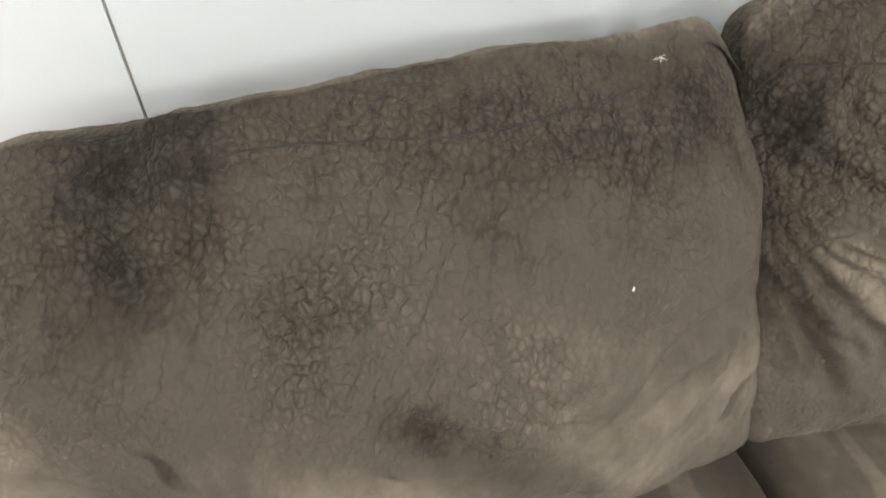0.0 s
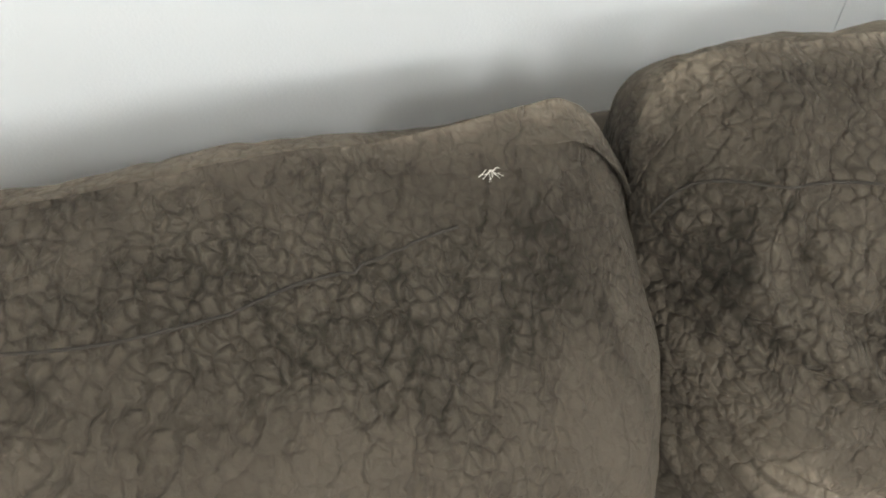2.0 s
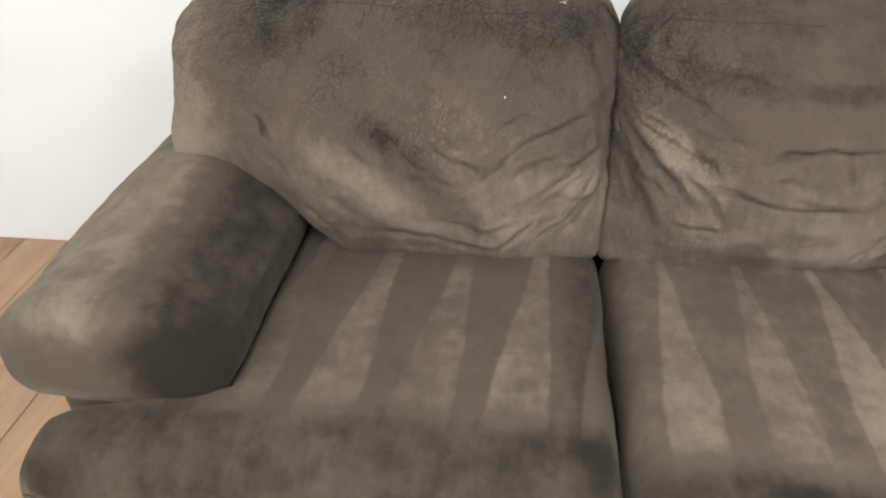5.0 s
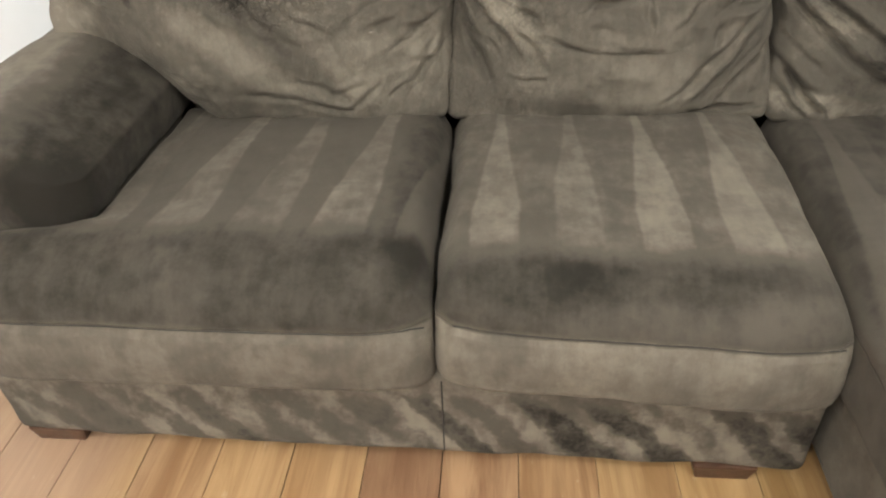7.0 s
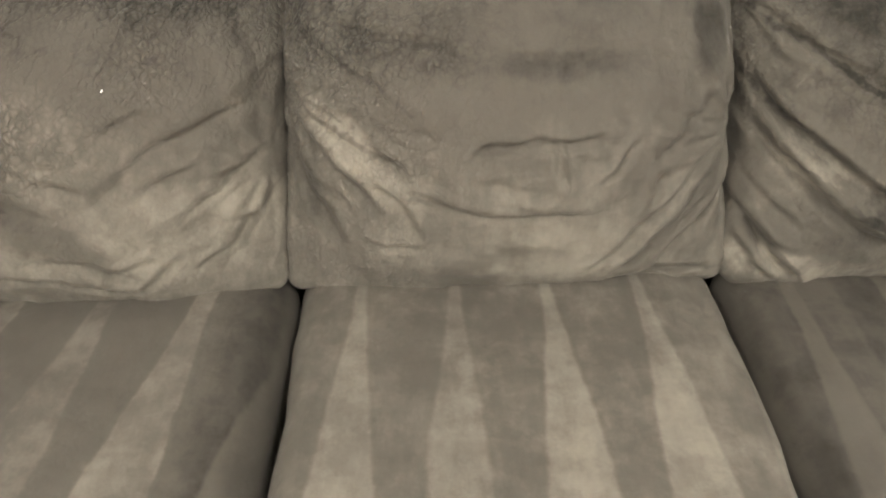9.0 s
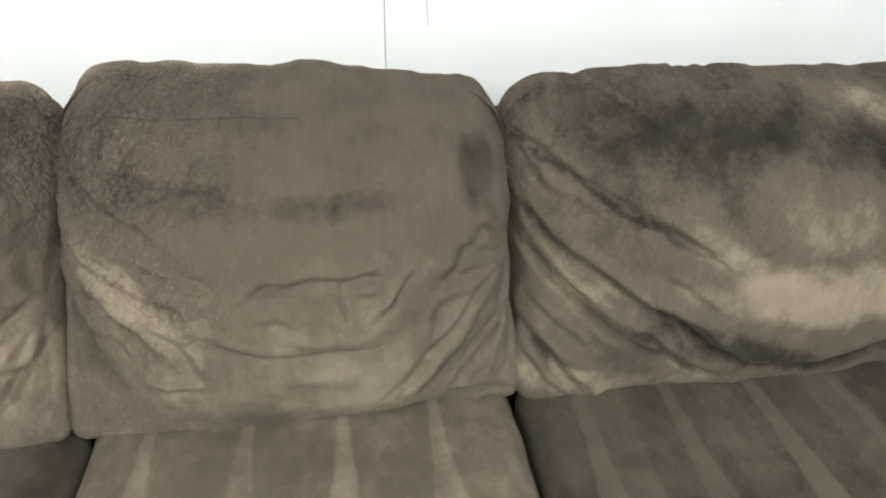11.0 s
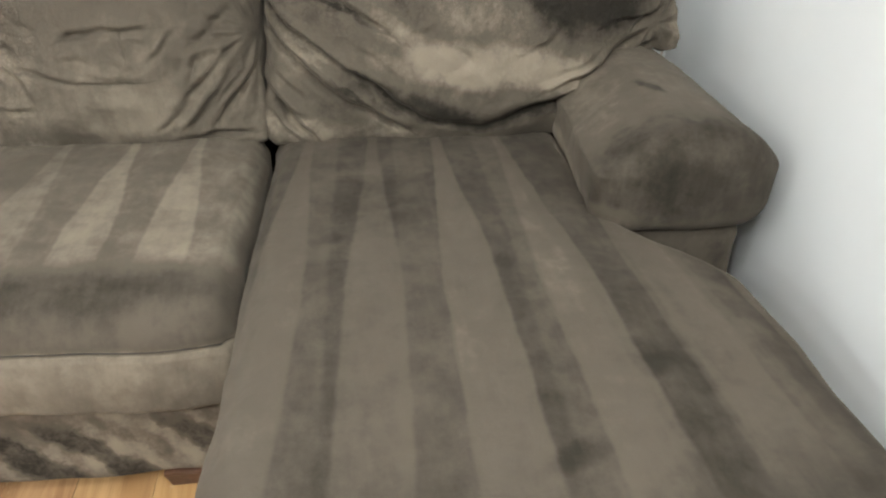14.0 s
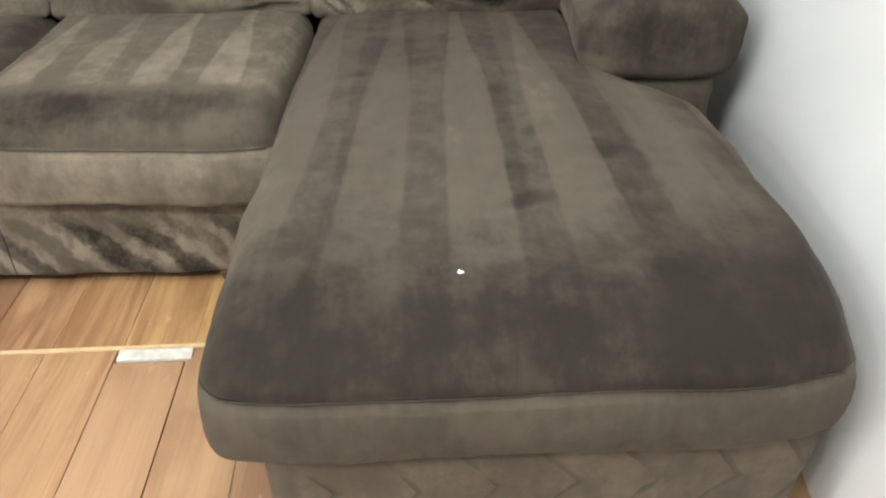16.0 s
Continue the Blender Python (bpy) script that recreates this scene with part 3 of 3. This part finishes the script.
wall_west = part("wall_west", bm, WALL_PAINT)
tagged(wall_west, "plain white painted wall", "wall", kind="structure")
bm = bmesh.new()
box(bm, X_LEFT, X_RIGHT, Y_FRONT - 0.12, Y_FRONT, -0.016, HIGH)
wall_south = part("wall_south", bm, WALL_PAINT)
tagged(wall_south, "plain white painted wall", "wall", kind="structure")

bm = bmesh.new()
box(bm, X_RIGHT - 0.062, X_RIGHT - 0.022, Y_BACK - 0.016, Y_BACK - 0.001, 0.0, HIGH, 0.003)
trim = part("trim", bm, TRIM_PAINT)
tagged(trim, "narrow white corner trim strip", "trim", kind="structure")
bm = bmesh.new()
box(bm, X_RIGHT - 0.021, X_RIGHT - 0.015, Y_BACK - 0.013, Y_BACK - 0.001, 0.0, HIGH, 0.002)
part("edge_strip", bm, TRIM_EDGE, trim, "raw tan edge of the trim")

# ---- ceiling lamps, all out of view; the fourth is an added fill ----
GLASS = glow_material("lit_bulb", (1.0, 0.95, 0.88), 6.0)
for lx, ly, lz in LAMPS:
    lamp = empty("ceiling_lamp", "unseen white ceiling lamp with one lit bulb, for key and fill light", "lamp", "ceiling lamps")
    bm = bmesh.new()
    bmesh.ops.create_cone(bm, cap_ends=True, segments=32, radius1=0.06, radius2=0.075, depth=0.035, matrix=Matrix.Translation((lx, ly, HIGH - 0.0175)))
    part("canopy", bm, STEEL, lamp)
    bm = bmesh.new()
    bmesh.ops.create_cone(bm, cap_ends=True, segments=16, radius1=0.022, radius2=0.022, depth=HIGH - 0.03 - lz - 0.055, matrix=Matrix.Translation((lx, ly, (HIGH - 0.03 + lz + 0.055) / 2)))
    part("holder", bm, STEEL, lamp)
    bm = bmesh.new()
    bmesh.ops.create_uvsphere(bm, u_segments=24, v_segments=14, radius=0.085, matrix=Matrix.Translation((lx, ly, lz)))
    for f in bm.faces:
        f.smooth = True
    ob = part("bulb", bm, GLASS, lamp, "unseen lit frosted bulb")
    ob.visible_shadow = False

# ---- sofa ----
sofa = empty("sectional_sofa", "brown microfibre sectional sofa with a chaise, wrinkled and freshly vacuumed", "sofa")
upholstered_box("base", -0.872, 0.750, -0.585, 0.40, 0.036, 0.265, 0.025, 3.0, FAB_BASE, sofa, "low brown suede base with brushed leaf marks", skew=0.035)
upholstered_box("chaise_base", 0.775, 1.625, -1.395, 0.40, 0.036, 0.285, 0.03, 4.0, FAB_CHAISE_BASE, sofa, "low brown suede chaise base")
upholstered_box("arm_body", -0.950, -0.630, -0.445, 0.42, 0.055, 0.46, 0.03, 5.0, FAB_PLAIN, sofa)
upholstered_box("arm_body", 1.470, 1.785, -0.445, 0.42, 0.055, 0.46, 0.03, 6.0, FAB_PLAIN, sofa)
upholstered_box("back_frame", -0.930, 1.780, 0.300, 0.480, 0.055, 0.86, 0.05, 7.0, FAB_PLAIN, sofa)
arm_pad(-1, -0.620, -1.030, -0.470, 0.30, 0.655, 8.0, FAB_ARML, sofa, "padded rolled armrest with darker inner side")
arm_pad(1, 1.425, 1.830, -0.470, 0.30, 0.672, 9.0, FAB_ARMR, sofa, "padded rolled armrest beside the wall")


def one_left(y): return -0.650 - 0.295 * sstep(-y, 0.430, 0.53)
def one_right(y): return 0.032 + 0.006 * sstep(-y, 0.3, 0.6)
def two_left(y): return 0.041 + 0.0 * y
def two_right(y): return 0.757 - 0.026 * sstep(-y, 0.0, 0.6)
def chaise_left(y): return 0.767 - 0.062 * np.clip(-y / 1.2, 0, 1) ** 0.8
def chaise_right(y): return 1.505 + 0.172 * sstep(-y, 0.42, 0.70) - 0.034 * sstep(-y, 1.0, 1.45)


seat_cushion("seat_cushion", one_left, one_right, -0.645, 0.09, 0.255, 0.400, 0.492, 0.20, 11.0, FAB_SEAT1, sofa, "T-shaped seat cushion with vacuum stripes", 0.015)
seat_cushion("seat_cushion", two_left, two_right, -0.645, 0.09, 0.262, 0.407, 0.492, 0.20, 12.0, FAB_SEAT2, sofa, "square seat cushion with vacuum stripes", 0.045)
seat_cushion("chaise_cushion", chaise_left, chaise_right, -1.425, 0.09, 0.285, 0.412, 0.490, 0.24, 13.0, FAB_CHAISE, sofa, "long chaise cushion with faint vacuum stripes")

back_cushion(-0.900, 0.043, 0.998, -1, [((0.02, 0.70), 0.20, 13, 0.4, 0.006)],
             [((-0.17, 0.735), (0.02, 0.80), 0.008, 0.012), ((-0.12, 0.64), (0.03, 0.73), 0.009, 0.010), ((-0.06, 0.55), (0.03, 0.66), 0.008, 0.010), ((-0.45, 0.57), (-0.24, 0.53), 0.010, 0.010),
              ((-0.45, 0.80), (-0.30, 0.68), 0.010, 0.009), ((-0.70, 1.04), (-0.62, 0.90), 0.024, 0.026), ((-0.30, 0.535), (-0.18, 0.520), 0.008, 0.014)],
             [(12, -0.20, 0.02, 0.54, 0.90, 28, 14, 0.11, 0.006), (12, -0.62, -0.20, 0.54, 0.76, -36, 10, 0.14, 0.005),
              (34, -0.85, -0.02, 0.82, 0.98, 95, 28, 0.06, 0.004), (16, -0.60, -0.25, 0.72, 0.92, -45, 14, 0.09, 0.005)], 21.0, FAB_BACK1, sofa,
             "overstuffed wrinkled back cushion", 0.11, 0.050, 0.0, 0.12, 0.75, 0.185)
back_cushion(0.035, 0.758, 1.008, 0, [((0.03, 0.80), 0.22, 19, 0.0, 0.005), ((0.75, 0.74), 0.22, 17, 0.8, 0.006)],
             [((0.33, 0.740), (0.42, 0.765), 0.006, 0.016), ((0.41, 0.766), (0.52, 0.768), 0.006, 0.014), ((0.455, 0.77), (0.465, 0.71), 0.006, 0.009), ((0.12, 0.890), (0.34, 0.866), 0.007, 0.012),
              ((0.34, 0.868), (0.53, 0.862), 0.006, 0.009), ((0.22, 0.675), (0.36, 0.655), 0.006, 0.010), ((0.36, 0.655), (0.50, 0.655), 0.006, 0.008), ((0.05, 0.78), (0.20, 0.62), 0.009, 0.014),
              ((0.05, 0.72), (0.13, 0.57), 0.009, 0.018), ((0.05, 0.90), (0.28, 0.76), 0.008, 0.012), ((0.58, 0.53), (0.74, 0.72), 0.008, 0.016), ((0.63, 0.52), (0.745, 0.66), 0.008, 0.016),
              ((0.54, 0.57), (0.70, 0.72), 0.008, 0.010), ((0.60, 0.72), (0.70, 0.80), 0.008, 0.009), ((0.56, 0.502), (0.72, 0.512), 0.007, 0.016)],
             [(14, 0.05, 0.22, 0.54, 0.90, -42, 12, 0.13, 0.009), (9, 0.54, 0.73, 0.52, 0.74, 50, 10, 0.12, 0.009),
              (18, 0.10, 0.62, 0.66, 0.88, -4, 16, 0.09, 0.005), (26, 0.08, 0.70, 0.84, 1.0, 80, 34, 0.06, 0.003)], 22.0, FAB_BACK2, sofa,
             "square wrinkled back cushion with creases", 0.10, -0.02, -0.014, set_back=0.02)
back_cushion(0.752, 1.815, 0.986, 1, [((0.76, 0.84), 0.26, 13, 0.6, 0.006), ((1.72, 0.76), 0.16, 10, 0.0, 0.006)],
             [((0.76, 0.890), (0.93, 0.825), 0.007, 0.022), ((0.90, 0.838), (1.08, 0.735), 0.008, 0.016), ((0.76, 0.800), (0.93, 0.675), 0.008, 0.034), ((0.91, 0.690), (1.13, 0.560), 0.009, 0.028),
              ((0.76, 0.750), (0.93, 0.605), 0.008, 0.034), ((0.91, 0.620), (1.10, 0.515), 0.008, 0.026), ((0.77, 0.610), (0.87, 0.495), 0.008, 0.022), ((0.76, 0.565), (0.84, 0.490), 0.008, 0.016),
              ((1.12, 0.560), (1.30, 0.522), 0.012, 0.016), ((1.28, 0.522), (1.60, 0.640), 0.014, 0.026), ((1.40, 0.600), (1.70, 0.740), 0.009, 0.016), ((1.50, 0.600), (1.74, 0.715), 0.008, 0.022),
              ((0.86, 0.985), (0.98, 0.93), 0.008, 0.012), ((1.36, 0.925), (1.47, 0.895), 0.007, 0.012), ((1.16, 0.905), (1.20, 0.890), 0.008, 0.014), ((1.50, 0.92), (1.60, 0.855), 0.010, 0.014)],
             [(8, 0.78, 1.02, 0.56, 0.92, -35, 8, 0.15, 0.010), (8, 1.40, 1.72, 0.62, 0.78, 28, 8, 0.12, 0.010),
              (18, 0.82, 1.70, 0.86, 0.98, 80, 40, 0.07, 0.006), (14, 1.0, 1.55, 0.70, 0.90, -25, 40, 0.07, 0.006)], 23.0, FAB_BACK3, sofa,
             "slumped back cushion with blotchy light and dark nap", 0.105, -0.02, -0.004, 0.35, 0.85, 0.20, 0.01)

for fx, fy in ((-0.790, -0.535), (0.600, -0.572), (-0.70, 0.34), (0.86, -1.32), (1.54, -1.32), (1.62, 0.34)):
    bm = bmesh.new()
    box(bm, fx - 0.062, fx + 0.062, fy - 0.045, fy + 0.045, 0.0, 0.045, 0.006)
    for v in bm.verts:
        if v.co.z < 0.02:
            v.co.x = fx + (v.co.x - fx) * 0.86
            v.co.y = fy + (v.co.y - fy) * 0.86
    part("foot", bm, FOOT_WOOD, sofa, "short dark stained wooden foot")

# ---- floor planks ----
bm = bmesh.new()
box(bm, X_LEFT, X_RIGHT, -0.8390, -0.8280, -0.016, 0.003, 0.0015)
part("joint_strip", bm, PALE_STRIP, floor, "thin pale wooden joint strip")
bm = bmesh.new()
box(bm, 0.352, 0.516, -0.876, -0.842, -0.016, 0.004, 0.002)
part("filler", bm, WHITE_FILLER, floor, "white filler patch in a plank gap")
for first, y0, y1 in ((0.040, -0.827, Y_BACK), (0.030, -2.30, -0.840), (-0.05, Y_FRONT, -2.303)):
    i0 = int((X_LEFT - first) / 0.158) - 1
    for i in range(i0, i0 + 36):
        x0, x1 = first + i * 0.158, first + (i + 1) * 0.158
        x0, x1 = max(x0, X_LEFT), min(x1, X_RIGHT)
        if x1 - x0 < 0.02:
            continue
        back = y1 - 0.040 if abs(x0 - 0.346) < 0.02 and y1 == -0.840 else y1
        bm = bmesh.new()
        gap = 0.0003 + 0.0013 * random.random() ** 2
        box(bm, x0 + gap, x1 - gap, y0 + 0.001, back - 0.001, -0.016, 0.0 + random.uniform(-0.0012, 0.0012), 0.0016)
        part("plank", bm, WOOD, floor)

# ---- small things on the fabric ----
from mathutils.bvhtree import BVHTree


def settle(cushion, origin, way):
    """Where a line from origin meets the cushion's skin, with the normal there."""
    mesh = cushion.data
    tree = BVHTree.FromPolygons([v.co for v in mesh.vertices], [p.vertices for p in mesh.polygons])
    place, normal, _, _ = tree.ray_cast(Vector(origin), Vector(way).normalized())
    return place, normal


def fluff(place, normal, size, threads, seed, plump, label):
    """A scrap of lint: a few short crooked threads lying on the skin."""
    rng = random.Random(seed)
    bm = bmesh.new()
    side = normal.orthogonal().normalized()
    up = normal.cross(side)
    for _ in range(threads):
        a = rng.uniform(0, math.tau)
        c = (side * math.cos(a) + up * math.sin(a)) * size * rng.uniform(0.0, 0.22)
        turn = seed + rng.uniform(-1.1, 1.1)
        ring_before = None
        thick = size * rng.uniform(0.4, 1.0) * plump
        for i in range(6):
            q = place + c + normal * (thick + 0.0004 + size * 0.10 * math.sin(i / 5 * math.pi) * rng.uniform(0.3, 1))
            r = thick * (0.35 + 0.65 * math.sin((i + 0.6) / 6.2 * math.pi))
            fwd = side * math.cos(turn) + up * math.sin(turn)
            across = normal.cross(fwd)
            ring = [bm.verts.new(q + across * r * math.cos(k * math.tau / 5) + normal * r * math.sin(k * math.tau / 5)) for k in range(5)]
            if ring_before:
                for k in range(5):
                    bm.faces.new((ring_before[k], ring_before[(k + 1) % 5], ring[(k + 1) % 5], ring[k]))
            ring_before = ring
            c = c + fwd * size * 0.16
            turn += rng.uniform(-0.8, 0.8)
    ob = part("lint", bm, FLUFF)
    return tagged(ob, label, "lint", "lint on the sofa")


cushions = {o["label"]: o for o in sofa.children if "label" in o}
back_one = cushions["overstuffed wrinkled back cushion"]
back_two = cushions["square wrinkled back cushion with creases"]
chaise = cushions["long chaise cushion with faint vacuum stripes"]
seat_one = cushions["T-shaped seat cushion with vacuum stripes"]
fluff(*settle(back_one, (-0.214, -0.106, 1.269), (0.134, 0.364, -0.304)), 0.011, 8, 4, 0.035, "torn scrap of white lint on a back cushion")
fluff(*settle(back_one, (-0.187, -0.6, 0.835), (0, 1, 0)), 0.004, 3, 5, 0.2, "tiny white speck of lint on a back cushion")
fluff(*settle(chaise, (1.072, -1.252, 1.0), (0, 0, -1)), 0.010, 6, 6, 0.15, "white scrap of lint on the chaise")



def stitched_seam(cushion, xs, height_at, radius, material, label):
    """A thin sewn welt that lies on the cushion's front along the given heights."""
    mesh = cushion.data
    tree = BVHTree.FromPolygons([v.co for v in mesh.vertices], [p.vertices for p in mesh.polygons])
    pts = []
    for x in xs:
        place, _, _, _ = tree.ray_cast(Vector((x, -3.0, height_at(x))), Vector((0, 1, 0)))
        if place:
            pts.append(place)
    ys = [p.y for p in pts]
    for i, p in enumerate(pts):
        near = ys[max(0, i - 3):i + 4]
        p.y = min(p.y + 0.001, sum(near) / len(near)) - radius * 0.2
    bm = bmesh.new()
    before = None
    for i, p in enumerate(pts):
        fwd = (pts[min(i + 1, len(pts) - 1)] - pts[max(i - 1, 0)]).normalized()
        a = fwd.cross(Vector((0, 0, 1))).normalized()
        b = fwd.cross(a)
        ring = [bm.verts.new(p + (a * math.cos(k * math.tau / 6) + b * math.sin(k * math.tau / 6)) * radius) for k in range(6)]
        if before:
            for k in range(6):
                f = bm.faces.new((before[k], before[(k + 1) % 6], ring[(k + 1) % 6], ring[k]))
                f.smooth = True
        before = ring
    return part("seam", bm, material, cushion, label)


SEAM = plain_material("seam_thread", (0.030, 0.025, 0.020), 0.95, 0.2, 60.0)
seat_two = cushions["square seat cushion with vacuum stripes"]
back_three = cushions["slumped back cushion with blotchy light and dark nap"]
stitched_seam(seat_one, np.linspace(-0.92, 0.025, 80), lambda x: 0.400, 0.0013, SEAM, "sewn front seam")
stitched_seam(seat_two, np.linspace(0.075, 0.705, 60), lambda x: 0.407, 0.0013, SEAM, "sewn front seam")
stitched_seam(chaise, np.linspace(0.75, 1.60, 80), lambda x: 0.412, 0.0013, SEAM, "sewn front seam")
stitched_seam(back_one, np.linspace(-0.58, -0.11, 70), lambda x: 0.949 - (x + 0.14) * 0.05, 0.0012, SEAM, "thin sewn top seam")
stitched_seam(back_two, np.linspace(0.05, 0.42, 50), lambda x: 0.950 - 0.045 * math.exp(-(x - 0.05) / 0.02), 0.0012, SEAM, "thin curved top seam")

bm = bmesh.new()
box(bm, 1.612, 1.640, -1.080, -1.060, 0.37, 0.432, 0.003)
part("strap", bm, STRAP, sofa, "dark strap end at the side")

# ---- hairline crack in the wall and the base's upright seam ----
def thin_line(name, pts, radius, material, parent, label):
    """A thin round line through the given places."""
    bm = bmesh.new()
    before = None
    for i, p in enumerate(pts):
        fwd = (pts[min(i + 1, len(pts) - 1)] - pts[max(i - 1, 0)]).normalized()
        a = fwd.cross(Vector((0, 1, 0))).normalized()
        b = fwd.cross(a)
        ring = [bm.verts.new(p + (a * math.cos(k * math.tau / 6) + b * math.sin(k * math.tau / 6)) * radius) for k in range(6)]
        if before:
            for k in range(6):
                bm.faces.new((before[k], before[(k + 1) % 6], ring[(k + 1) % 6], ring[k])).smooth = True
        before = ring
    return part(name, bm, material, parent, label)


CRACK = plain_material("crack_shadow_line", (0.40, 0.42, 0.42), 0.8, 0.2, 60.0)
thin_line("crack", [Vector((0.672 + 0.018 * math.sin((1.10 - z) * 11.0), Y_BACK - 0.0004, z)) for z in np.linspace(0.955, 1.115, 14)], 0.0011, CRACK, wall_north, "fine curved hairline crack")
base = next(o for o in sofa.children if o.name.startswith("base"))
mesh = base.data
skin = BVHTree.FromPolygons([v.co for v in mesh.vertices], [p.vertices for p in mesh.polygons])
pts = [skin.ray_cast(Vector((0.048, -3.0, z)), Vector((0, 1, 0)))[0] for z in np.linspace(0.05, 0.25, 16)]
thin_line("seam", [p for p in pts if p], 0.0016, SEAM, base, "upright sewn seam")
